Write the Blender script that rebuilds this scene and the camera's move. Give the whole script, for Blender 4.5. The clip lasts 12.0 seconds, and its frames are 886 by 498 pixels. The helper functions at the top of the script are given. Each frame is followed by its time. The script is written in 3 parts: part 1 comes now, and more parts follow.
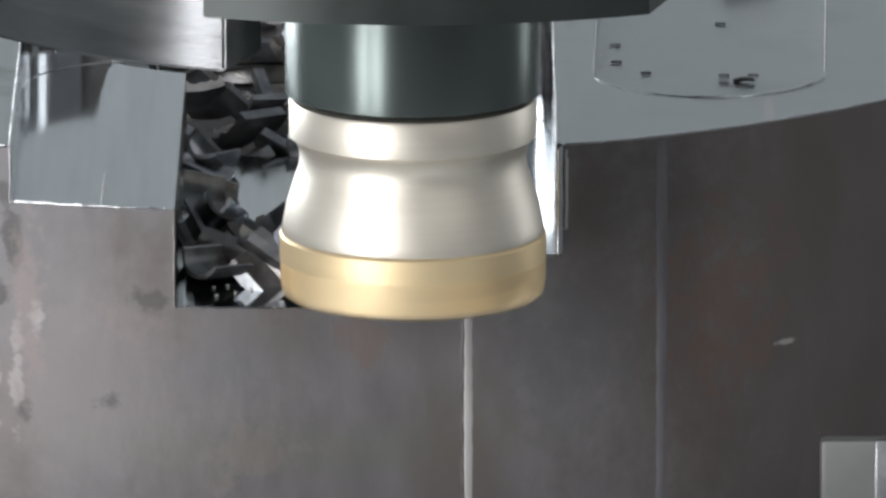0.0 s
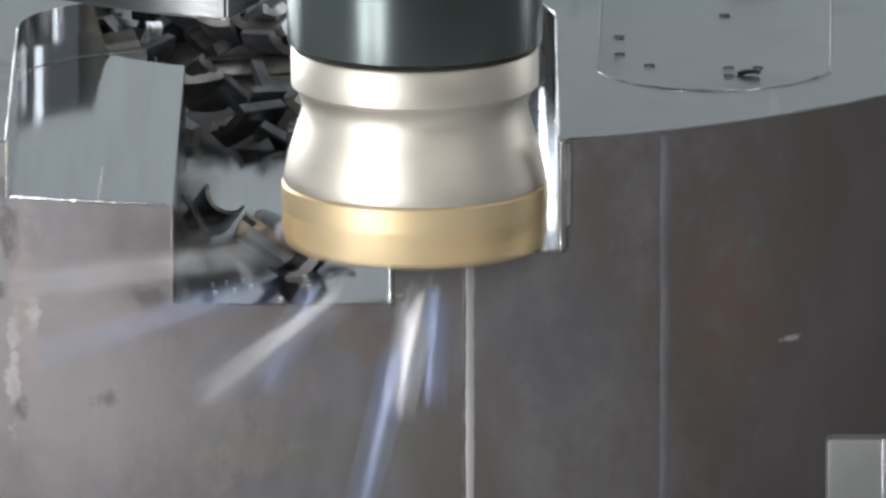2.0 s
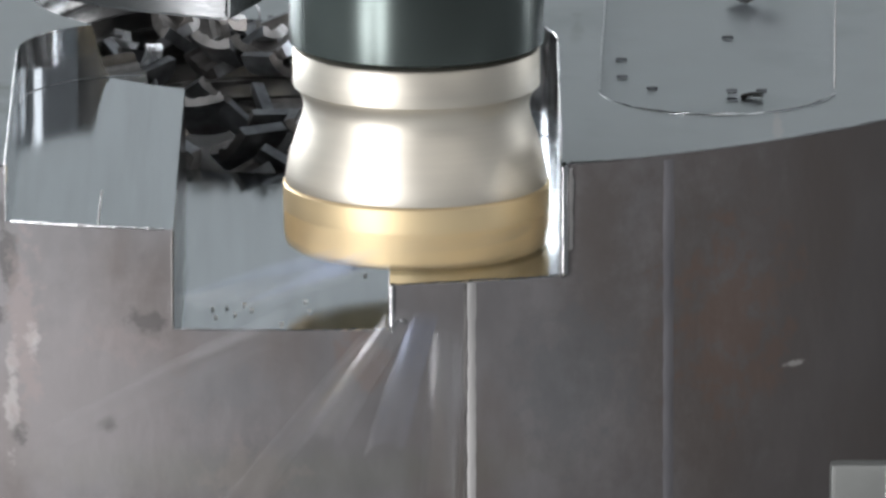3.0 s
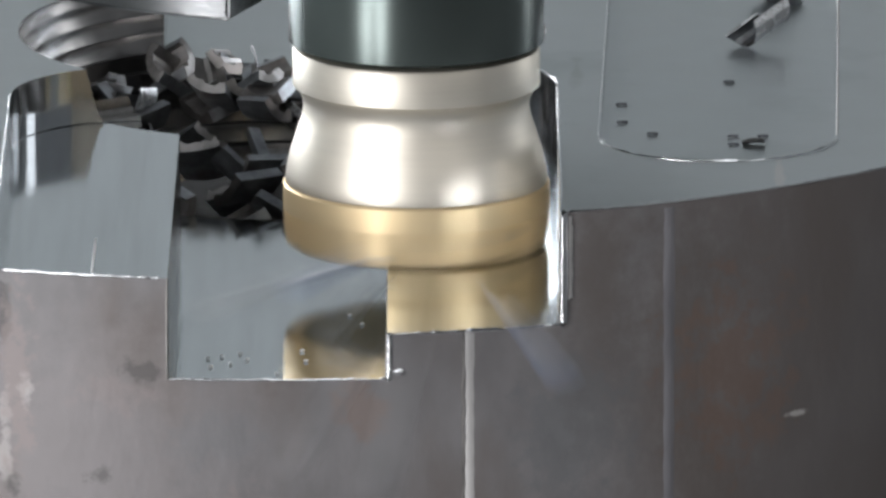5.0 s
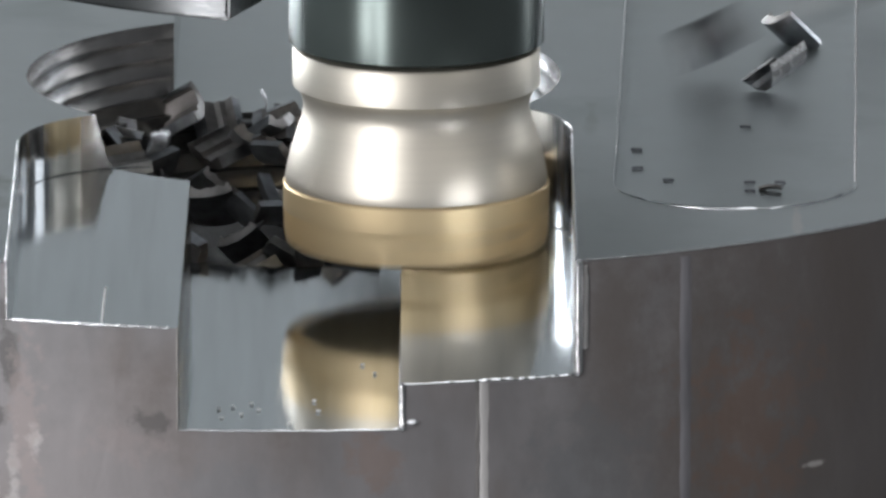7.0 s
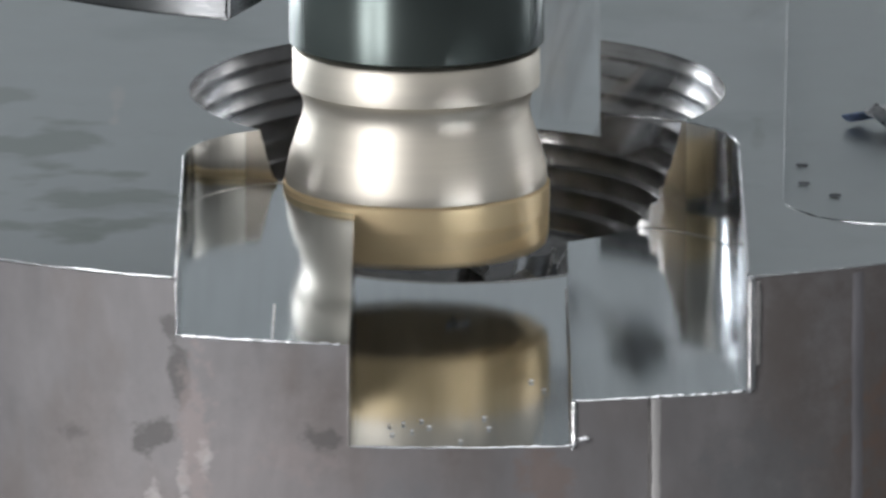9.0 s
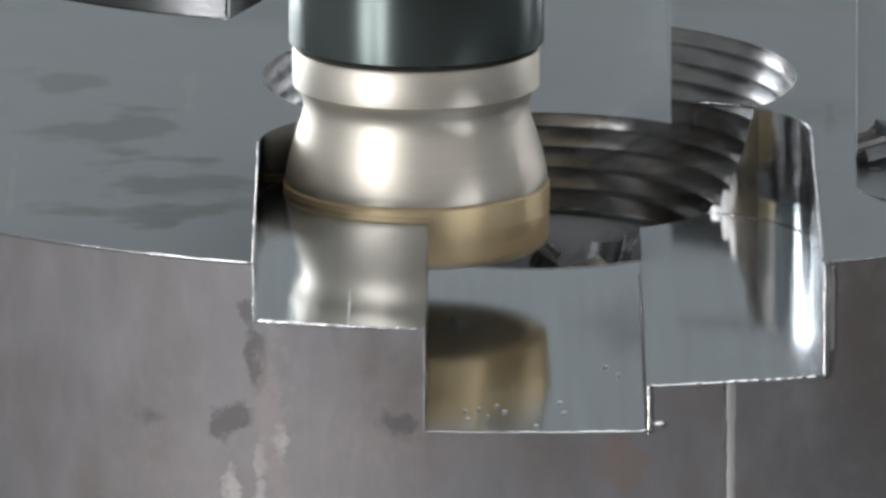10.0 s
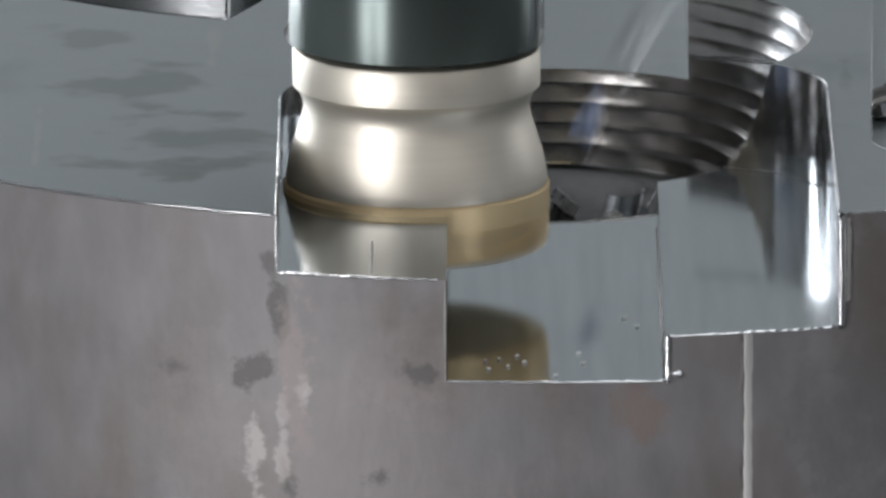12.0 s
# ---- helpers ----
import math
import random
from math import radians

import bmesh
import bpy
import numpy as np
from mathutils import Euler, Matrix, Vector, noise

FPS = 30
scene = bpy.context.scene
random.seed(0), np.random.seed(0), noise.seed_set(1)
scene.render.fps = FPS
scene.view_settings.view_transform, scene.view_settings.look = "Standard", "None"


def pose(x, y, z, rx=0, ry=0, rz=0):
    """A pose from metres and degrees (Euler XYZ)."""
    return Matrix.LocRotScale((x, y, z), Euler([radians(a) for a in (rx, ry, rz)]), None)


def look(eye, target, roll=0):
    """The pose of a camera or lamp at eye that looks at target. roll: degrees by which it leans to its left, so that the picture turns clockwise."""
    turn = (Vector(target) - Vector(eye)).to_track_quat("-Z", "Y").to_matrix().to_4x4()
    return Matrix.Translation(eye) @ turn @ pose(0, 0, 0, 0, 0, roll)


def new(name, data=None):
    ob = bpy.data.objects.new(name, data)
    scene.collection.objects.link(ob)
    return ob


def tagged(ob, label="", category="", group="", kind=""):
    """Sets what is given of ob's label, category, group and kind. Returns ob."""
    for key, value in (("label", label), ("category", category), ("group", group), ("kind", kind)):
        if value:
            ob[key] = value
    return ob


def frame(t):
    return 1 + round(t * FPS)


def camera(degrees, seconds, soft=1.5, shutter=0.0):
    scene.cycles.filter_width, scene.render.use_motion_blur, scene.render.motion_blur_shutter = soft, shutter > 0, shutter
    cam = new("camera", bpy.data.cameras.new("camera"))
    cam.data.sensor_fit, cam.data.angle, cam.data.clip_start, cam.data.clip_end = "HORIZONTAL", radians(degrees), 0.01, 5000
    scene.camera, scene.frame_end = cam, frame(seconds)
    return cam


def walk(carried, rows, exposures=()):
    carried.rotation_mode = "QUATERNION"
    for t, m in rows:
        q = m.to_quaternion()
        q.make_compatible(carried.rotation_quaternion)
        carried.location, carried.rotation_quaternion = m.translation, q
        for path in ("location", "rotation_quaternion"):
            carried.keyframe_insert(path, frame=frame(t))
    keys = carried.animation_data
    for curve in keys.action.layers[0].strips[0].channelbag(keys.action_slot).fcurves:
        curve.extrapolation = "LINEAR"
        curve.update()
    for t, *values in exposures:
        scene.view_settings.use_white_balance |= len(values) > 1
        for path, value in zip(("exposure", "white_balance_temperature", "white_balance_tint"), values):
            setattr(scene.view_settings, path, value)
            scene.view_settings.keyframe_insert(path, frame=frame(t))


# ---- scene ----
# ---------------------------------------------------------------- camera
# a long lens, 3.3 m from the cutter, looking down by 13.3 degrees; it settles its aim in the first two seconds
FOV, DIST, TILT = 2.907, 3.287, radians(13.3)
AIM = Vector((0.005, 0.0, -0.0014))
EYE = AIM - DIST * Vector((0, math.cos(TILT), -math.sin(TILT)))
cam = camera(FOV, 12.0, soft=2.85, shutter=0.8)


def aim(side, rise):
    """The camera's pose with its aim shifted by so many millimetres."""
    return look(EYE, AIM + Vector((side * 0.001, math.sin(TILT) * rise * 0.001, math.cos(TILT) * rise * 0.001)))


walk(cam, [(t, aim(s, r)) for t, s, r in (
    (0.0, 0.65, 9.6), (0.1, 0.65, 9.5), (0.2, 0.67, 9.25), (0.3, 0.7, 8.7), (0.4, 0.75, 7.9), (0.5, 0.8, 6.85), (0.6, 0.75, 5.6),
    (0.7, 0.65, 4.65), (0.8, 0.6, 3.8), (0.9, 0.55, 2.9), (1.0, 0.5, 2.35), (1.2, 0.6, 1.35), (1.4, 0.75, 0.8), (1.5, 0.8, 0.6),
    (1.6, 0.75, 0.25), (1.8, 0.5, 0.05), (2.0, 0.3, 0.0), (2.5, 0.0, 0.0), (12.0, 0.0, 0.0))],
     exposures=((0.0, 0.04), (2.0, 0.12), (5.0, 0.05), (8.5, -0.14), (9.0, -0.14), (10.0, -0.26), (12.0, -0.21)))

# ---------------------------------------------------------------- light
world = bpy.data.worlds.new("world")
world.use_nodes = True
world.node_tree.nodes["Background"].inputs[0].default_value = (0.5, 0.55, 0.6, 1)
world.node_tree.nodes["Background"].inputs[1].default_value = 0.05
scene.world = world


def lamp(name, eye, target, w, h, watts, colour):
    data = bpy.data.lights.new(name, "AREA")
    data.shape, data.size, data.size_y, data.energy, data.color = "RECTANGLE", w, h, watts, colour
    ob = new(name, data)
    ob.matrix_world = look(eye, target)
    return ob


# two tall strips in front, broad light from behind, above and beside
lamp("front_lamp", (-1.42, -2.27, 0.45), (0, 0, 0.25), 0.34, 2.0, 34, (0.99, 0.978, 0.985))
lamp("front_lamp", (-1.90, -1.88, 0.45), (0, 0, 0.25), 0.34, 2.0, 34, (0.99, 0.978, 0.985))
lamp("rear_side_lamp", (1.95, 1.1, 0.35), (0, 0, 0.0), 0.5, 1.4, 5, (0.95, 0.97, 1.0))
lamp("rear_lamp", (-1.25, 1.85, -0.05), (0, 0, -0.05), 1.35, 1.5, 70, (0.93, 0.96, 1.0))
lamp("ceiling_lamp", (0.2, -0.6, 1.64), (0.2, -0.6, 0), 2.6, 1.2, 15, (0.96, 0.98, 1.0))
lamp("high_lamp", (1.3, -2.1, 1.2), (0, 0, 0.1), 2.2, 0.9, 6.5, (1.0, 0.98, 0.95))



# ---------------------------------------------------------------- materials
def material(name, colour, rough, metal, vary=0.12, scale=300.0, bump=0.0, bump_scale=800.0, stretch=(1, 1, 1), second=None, second_scale=60.0, second_at=0.55, rough_vary=0.08, spec=0.5, blobs=(), ragged=(190, 8, 0.68)):
    """A principled material with variation at two scales, patches of a second colour, and fine relief."""
    m = bpy.data.materials.new(name)
    m.use_nodes = True
    nt = m.node_tree
    n, l = nt.nodes, nt.links
    bsdf = n["Principled BSDF"]
    co = n.new("ShaderNodeTexCoord")
    mp = n.new("ShaderNodeMapping")
    mp.inputs["Scale"].default_value = stretch
    l.new(co.outputs["Object"], mp.inputs["Vector"])
    fine = n.new("ShaderNodeTexNoise")
    fine.inputs["Scale"].default_value, fine.inputs["Detail"].default_value = scale, 6
    l.new(mp.outputs[0], fine.inputs["Vector"])
    ramp = n.new("ShaderNodeValToRGB")
    ramp.color_ramp.elements[0].position, ramp.color_ramp.elements[1].position = 0.3, 0.7
    ramp.color_ramp.elements[0].color = (*[c * (1 - vary) for c in colour], 1)
    ramp.color_ramp.elements[1].color = (*[min(1, c * (1 + vary)) for c in colour], 1)
    l.new(fine.outputs["Fac"], ramp.inputs[0])
    out = ramp.outputs[0]
    if second:
        big = n.new("ShaderNodeTexNoise")
        big.inputs["Scale"].default_value, big.inputs["Detail"].default_value = second_scale, 5
        l.new(mp.outputs[0], big.inputs["Vector"])
        edge = n.new("ShaderNodeMapRange")
        edge.inputs[1].default_value, edge.inputs[2].default_value = second_at, second_at + 0.16
        l.new(big.outputs["Fac"], edge.inputs[0])
        mix = n.new("ShaderNodeMix")
        mix.data_type = "RGBA"
        mix.inputs[7].default_value = (*second, 1)
        l.new(edge.outputs[0], mix.inputs[0])
        l.new(out, mix.inputs[6])
        out = mix.outputs[2]
    if blobs:
        # stains and other tinted patches: each at a place in two of the three axes, with a ragged outline
        rag = n.new("ShaderNodeTexNoise")
        rag.inputs["Scale"].default_value, rag.inputs["Detail"].default_value, rag.inputs["Roughness"].default_value = ragged
        l.new(co.outputs["Object"], rag.inputs["Vector"])
        for centre, size, tint, strength in blobs:
            far = n.new("ShaderNodeMapping")
            far.vector_type = "POINT"
            far.inputs["Scale"].default_value = [1 / k if k else 0 for k in size]
            far.inputs["Location"].default_value = [-c / k if k else 0 for c, k in zip(centre, size)]
            l.new(co.outputs["Object"], far.inputs["Vector"])
            length = n.new("ShaderNodeVectorMath")
            length.operation = "LENGTH"
            l.new(far.outputs[0], length.inputs[0])
            add = n.new("ShaderNodeMath")
            add.operation = "MULTIPLY_ADD"
            # small patches are ragged, broad ones fade softly
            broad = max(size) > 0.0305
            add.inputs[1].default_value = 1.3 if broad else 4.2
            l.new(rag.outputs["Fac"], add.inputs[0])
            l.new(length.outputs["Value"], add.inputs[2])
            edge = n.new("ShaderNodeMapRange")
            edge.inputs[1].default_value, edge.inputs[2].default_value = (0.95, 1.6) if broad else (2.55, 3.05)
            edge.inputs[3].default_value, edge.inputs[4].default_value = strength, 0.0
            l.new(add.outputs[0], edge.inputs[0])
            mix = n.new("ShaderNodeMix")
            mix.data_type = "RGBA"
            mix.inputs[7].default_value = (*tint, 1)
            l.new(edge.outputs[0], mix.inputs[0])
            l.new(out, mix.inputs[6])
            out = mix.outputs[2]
    l.new(out, bsdf.inputs["Base Color"])
    rr = n.new("ShaderNodeMapRange")
    rr.inputs[3].default_value, rr.inputs[4].default_value = max(0.02, rough - rough_vary), rough + rough_vary
    l.new(fine.outputs["Fac"], rr.inputs[0])
    l.new(rr.outputs[0], bsdf.inputs["Roughness"])
    bsdf.inputs["Metallic"].default_value = metal
    bsdf.inputs["Specular IOR Level"].default_value = spec
    if bump:
        grain = n.new("ShaderNodeTexNoise")
        grain.inputs["Scale"].default_value, grain.inputs["Detail"].default_value = bump_scale, 4
        l.new(mp.outputs[0], grain.inputs["Vector"])
        b = n.new("ShaderNodeBump")
        b.inputs["Strength"].default_value, b.inputs["Distance"].default_value = bump, 0.0004
        l.new(grain.outputs["Fac"], b.inputs["Height"])
        l.new(b.outputs[0], bsdf.inputs["Normal"])
    return m


PINK, BLUISH = (0.27, 0.225, 0.22), (0.14, 0.152, 0.165)
DULL, PALE, GREENISH, RUST = (0.3, 0.33, 0.31), (0.6, 0.58, 0.57), (0.13, 0.17, 0.09), (0.2, 0.11, 0.07)
FACE = material("faced_steel", (0.5, 0.53, 0.54), 0.36, 1.0, 0.05, 90, 0.06, 900, (1, 1, 1), (0.42, 0.455, 0.46), 28, 0.56, blobs=[
    ((-0.059, -0.001, 0), (0.016, 0.016, 0), DULL, 0.75), ((-0.052, -0.055, 0), (0.018, 0.022, 0), DULL, 0.8), ((-0.063, -0.075, 0), (0.013, 0.013, 0), DULL, 0.8),
    ((-0.073, 0.035, 0), (0.009, 0.008, 0), DULL, 0.6), ((-0.049, 0.021, 0), (0.0016, 0.018, 0), PALE, 0.7), ((-0.081, -0.054, 0), (0.0009, 0.03, 0), PALE, 0.8),
    ((0.109, -0.0795, 0), (0.0011, 0.016, 0), PALE, 0.9), ((0.072, 0.007, 0), (0.002, 0.012, 0), DULL, 0.5)], ragged=(55, 3, 0.5))
FLOOR = material("milled_steel", (0.42, 0.452, 0.473), 0.1, 1.0, 0.12, 110, 0.05, 420, (3, 0.12, 1), rough_vary=0.05)
WALL = material("slot_wall_steel", (0.62, 0.64, 0.66), 0.13, 1.0, 0.1, 120, 0.2, 110, (4, 4, 0.25), rough_vary=0.05)
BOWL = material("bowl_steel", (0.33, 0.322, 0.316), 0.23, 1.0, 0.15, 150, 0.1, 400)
DARK = (0.075, 0.072, 0.072)
# brown that puts the right flank's shade, away from the front lamps, into its colour
BROWN_SHADE = (0.103, 0.089, 0.083)
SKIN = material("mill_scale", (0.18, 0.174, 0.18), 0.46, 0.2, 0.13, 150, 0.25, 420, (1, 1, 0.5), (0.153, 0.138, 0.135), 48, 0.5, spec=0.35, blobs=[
    # a broad paler middle, then the painted shade towards the right
    ((-0.022, 0, -0.022), (0.045, 0, 0.032), (0.255, 0.234, 0.238), 0.5), ((0.125, 0, -0.02), (0.068, 0, 0.3), BROWN_SHADE, 0.62), ((0.092, 0, -0.004), (0.008, 0, 0.04), BROWN_SHADE, 0.5), ((0.075, 0, 0.004), (0.010, 0, 0.035), BROWN_SHADE, 0.45),
    ((-0.035, 0, 0.0035), (0.0022, 0, 0.0065), DARK, 0.75), ((-0.0365, 0, 0.0125), (0.003, 0, 0.0035), DARK, 0.7), ((-0.0405, 0, -0.0085), (0.005, 0, 0.0045), DARK, 0.75),
    ((-0.0095, 0, -0.007), (0.004, 0, 0.003), DARK, 0.65), ((-0.054, 0, -0.009), (0.004, 0, 0.002), DARK, 0.5), ((-0.017, 0, -0.0273), (0.003, 0, 0.002), DARK, 0.6),
    ((-0.0334, 0, -0.030), (0.0022, 0, 0.003), DARK, 0.7), ((-0.0394, 0, -0.024), (0.002, 0, 0.009), PALE, 0.33), ((-0.0344, 0, -0.022), (0.0016, 0, 0.012), PALE, 0.3),
    ((-0.0304, 0, -0.012), (0.0018, 0, 0.004), PALE, 0.4), ((0.010, 0, -0.036), (0.010, 0, 0.008), PINK, 0.3), ((0.018, 0, -0.036), (0.06, 0, 0.007), GREENISH, 0.12),
    ((-0.032, 0, -0.010), (0.0035, 0, 0.018), PINK, 0.5), ((0.070, 0, -0.020), (0.012, 0, 0.016), BLUISH, 0.4), ((0.004, 0, -0.020), (0.010, 0, 0.007), BLUISH, 0.3), ((-0.014, 0, -0.012), (0.007, 0, 0.004), PINK, 0.25),
    ((0.031, 0, -0.0149), (0.006, 0, 0.006), RUST, 0.3), ((0.100, 0, -0.012), (0.012, 0, 0.02), RUST, 0.28), ((0.112, 0, -0.0223), (0.0022, 0, 0.0007), PALE, 0.6)])
STREAK = material("pale_streak", (0.15, 0.147, 0.16), 0.46, 0.2, 0.2, 240, 0.2, 520, (1, 1, 0.3))
BURR = material("bright_burr", (0.85, 0.86, 0.88), 0.22, 1.0, 0.1, 900)
SEAM = material("seam_bead", (0.46, 0.45, 0.45), 0.5, 0.2, 0.2, 300, 0.2, 600, (1, 1, 0.2))
HOLDER = material("blackened_holder", (0.115, 0.14, 0.134), 0.25, 0.6, 0.05, 40, 0.0, 500, (1, 1, 1), rough_vary=0.02)
NICKEL = material("satin_nickel", (0.85, 0.8, 0.705), 0.46, 0.85, 0.04, 150, 0.05, 600, (1, 1, 8))
GOLD = material("titanium_nitride", (0.95, 0.75, 0.46), 0.48, 0.75, 0.08, 300, 0.06, 700)
NOSE = material("blackened_nose", (0.05, 0.058, 0.056), 0.34, 0.6, 0.08, 90, 0.02, 400)
HEAD = material("spindle_steel", (0.15, 0.155, 0.16), 0.22, 1.0, 0.15, 60, 0.05, 400, (1, 1, 6))
CHIP_BLUE = material("blued_chip", (0.34, 0.355, 0.375), 0.4, 1.0, 0.3, 300, 0.08, 900, second=(0.15, 0.115, 0.105), second_scale=90)
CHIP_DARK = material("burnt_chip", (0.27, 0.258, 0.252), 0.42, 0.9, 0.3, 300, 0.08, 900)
CHIP_STEEL = material("steel_chip", (0.34, 0.35, 0.38), 0.36, 1.0, 0.25, 300, 0.08, 900)
CHIP_BRIGHT = material("bright_chip", (0.8, 0.81, 0.84), 0.28, 0.55, 0.2, 500, 0.2, 900)
CHIP_SKY = material("pale_blue_chip", (0.33, 0.42, 0.66), 0.3, 0.5, 0.3, 500, 0.2, 900)
CRUMB_STEEL = material("bright_crumb", (0.88, 0.89, 0.9), 0.35, 0.1, 0.1, 900)
CHIP_STRAW = material("straw_chip", (0.6, 0.46, 0.3), 0.3, 0.7, 0.3, 500, 0.2, 900)
CLAMP = material("clamp_steel", (0.17, 0.177, 0.172), 0.5, 0.3, 0.1, 80, 0.1, 500)
TABLE = material("table_iron", (0.3, 0.31, 0.31), 0.4, 0.9, 0.15, 60, 0.1, 400)
PAINT = material("grey_paint", (0.6, 0.63, 0.64), 0.5, 0.0, 0.05, 5, 0.02, 60)
MIDGREY = material("mid_grey_paint", (0.45, 0.48, 0.49), 0.5, 0.0, 0.05, 5, 0.02, 60)
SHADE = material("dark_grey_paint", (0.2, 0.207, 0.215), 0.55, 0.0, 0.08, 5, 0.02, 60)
CONCRETE = material("concrete", (0.32, 0.32, 0.31), 0.7, 0.0, 0.2, 6, 0.1, 80)


# ---------------------------------------------------------------- mesh helpers
def mesh_of(name, bm, mats, smooth=True):
    me = bpy.data.meshes.new(name)
    bm.normal_update()
    bm.to_mesh(me)
    bm.free()
    for m in mats if isinstance(mats, (list, tuple)) else [mats]:
        me.materials.append(m)
    if smooth:
        me.shade_smooth()
        me.set_sharp_from_angle(angle=radians(32))
    return me


def part(name, bm, mats, parent=None, label=""):
    ob = new(name, mesh_of(name, bm, mats))
    ob.parent = parent
    return tagged(ob, label)


def revolve(profile, steps=96, start=0.0):
    """A closed solid of revolution about z from (r, z) pairs; ends on the axis."""
    bm = bmesh.new()
    rings = []
    for r, z in profile:
        if r < 1e-6:
            rings.append([bm.verts.new((0, 0, z))])
        else:
            rings.append([bm.verts.new((r * math.cos(start + math.tau * i / steps), r * math.sin(start + math.tau * i / steps), z)) for i in range(steps)])
    for a, b in zip(rings, rings[1:]):
        for i in range(steps):
            j = (i + 1) % steps
            if len(a) == 1:
                bm.faces.new((a[0], b[j], b[i]))
            elif len(b) == 1:
                bm.faces.new((a[i], a[j], b[0]))
            else:
                bm.faces.new((a[i], a[j], b[j], b[i]))
    bmesh.ops.recalc_face_normals(bm, faces=bm.faces)
    return bm


def prism(outline, z0, z1):
    """A closed prism over an outline of (x, y) pairs."""
    bm = bmesh.new()
    low = [bm.verts.new((x, y, z0)) for x, y in outline]
    top = [bm.verts.new((x, y, z1)) for x, y in outline]
    bm.faces.new(low[::-1])
    bm.faces.new(top)
    n = len(low)
    for i in range(n):
        j = (i + 1) % n
        bm.faces.new((low[i], low[j], top[j], top[i]))
    bmesh.ops.recalc_face_normals(bm, faces=bm.faces)
    return bm


def box(x0, x1, y0, y1, z0, z1, bevel=0.0):
    bm = prism([(x0, y0), (x1, y0), (x1, y1), (x0, y1)], z0, z1)
    if bevel:
        bmesh.ops.bevel(bm, geom=bm.edges[:], offset=bevel, segments=2, affect="EDGES", profile=0.6)
    return bm


def arc(cx, cy, r, a0, a1, n=16):
    return [(cx + r * math.cos(radians(a0 + (a1 - a0) * i / n)), cy + r * math.sin(radians(a0 + (a1 - a0) * i / n))) for i in range(n + 1)]


def carve(bm, cutters):
    """bm less all the cutters, as a new bmesh."""
    body = new("blank", mesh_of("blank", bm, [], False))
    tools = []
    for c in cutters:
        tool = new("cut", mesh_of("cut", c, [], False))
        mod = body.modifiers.new("cut", "BOOLEAN")
        mod.object, mod.operation, mod.solver = tool, "DIFFERENCE", "EXACT"
        tools.append(tool)
    done = bpy.data.meshes.new_from_object(body.evaluated_get(bpy.context.evaluated_depsgraph_get()))
    out = bmesh.new()
    out.from_mesh(done)
    for ob in (body, *tools):
        bpy.data.objects.remove(ob)
    return out


# ---------------------------------------------------------------- the unseen room that closes the place, its greys set for the metal's reflections
def room():
    x0, x1, y0, y1, z0, z1, d = -3.0, 3.0, -4.2, 2.2, -1.0, 1.75, 0.12
    for name, b, m, label in (
            ("floor", (x0 - d, x1 + d, y0 - d, y1 + d, z0 - d, z0), CONCRETE, "plain grey concrete workshop floor"),
            ("ceiling", (x0 - d, x1 + d, y0 - d, y1 + d, z1, z1 + d), SHADE, "plain dark grey ceiling over the machine"),
            ("wall_north", (x0 - d, x1 + d, y1, y1 + d, z0, z1), MIDGREY, "plain mid-grey wall behind the machine"),
            ("wall_south", (x0 - d, x1 + d, y0 - d, y0, z0, z1), SHADE, "plain dark grey wall facing the machine"),
            ("wall_west", (x0 - d, x0, y0, y1, z0, z1), PAINT, "plain pale grey wall beside the machine"),
            ("wall_east", (x1, x1 + d, y0, y1, z0, z1), SHADE, "plain dark grey wall beside the machine")):
        tagged(part(name, box(*b), m), label, name.split("_")[0], kind="structure")


room()

# ---------------------------------------------------------------- the workpiece
# in its own space: the disc's axis stands at (CX, CY), the cutter's level is z = 0
CX, CY, R = 0.0155, 0.0407, 0.1635
TOP, HIGH, MID, DEEP, BASE = 0.0213, 0.0106, 0.0, -0.0084, -0.062
BOWL_R, BOWL_Z = 0.052, 0.032


def bowl_radius(z):
    return math.sqrt(max(0.0, BOWL_R ** 2 - (z - BOWL_Z) ** 2))


def bowl_cutter():
    # terraces left by the roughing passes: each a concave quarter curve from its ledge to its wall
    # over a smooth bottom
    step, n, z = 0.0034, 8, -0.0122
    end = math.acos((BOWL_Z - z) / BOWL_R)
    profile = [(0, BOWL_Z - BOWL_R)] + [(BOWL_R * math.sin(end * i / 12), BOWL_Z - BOWL_R * math.cos(end * i / 12)) for i in range(1, 12)]
    while z < TOP + 0.001:
        r0, r1 = bowl_radius(z), bowl_radius(z + step)
        # a flat ledge, then a riser that steepens towards its top
        run = min(0.0009 if z > 0.006 else 0.0005, 0.95 * (r1 - r0))
        profile.append((r0, z))
        for i in range(n + 1):
            u = i / n
            profile.append((r1 - run * (1 - u) ** 1.5 - 0.00004, z + 0.00004 + (step - 0.00008) * u))
        z += step
    profile += [(BOWL_R, 0.03), (BOWL_R, 0.05), (0, 0.05)]
    bm = revolve(profile, 160)
    # the passes wander a little, so no ledge is a true circle
    for v in bm.verts:
        r = math.hypot(v.co.x, v.co.y)
        if r > 0.026 and v.co.z < TOP - 0.002:
            k = 1 + 0.0026 * noise.noise((v.co.x / r * 7, v.co.y / r * 7, v.co.z * 260))
            v.co.x, v.co.y = v.co.x * k, v.co.y * k
    bmesh.ops.translate(bm, verts=bm.verts, vec=(CX, CY, 0))
    return bm


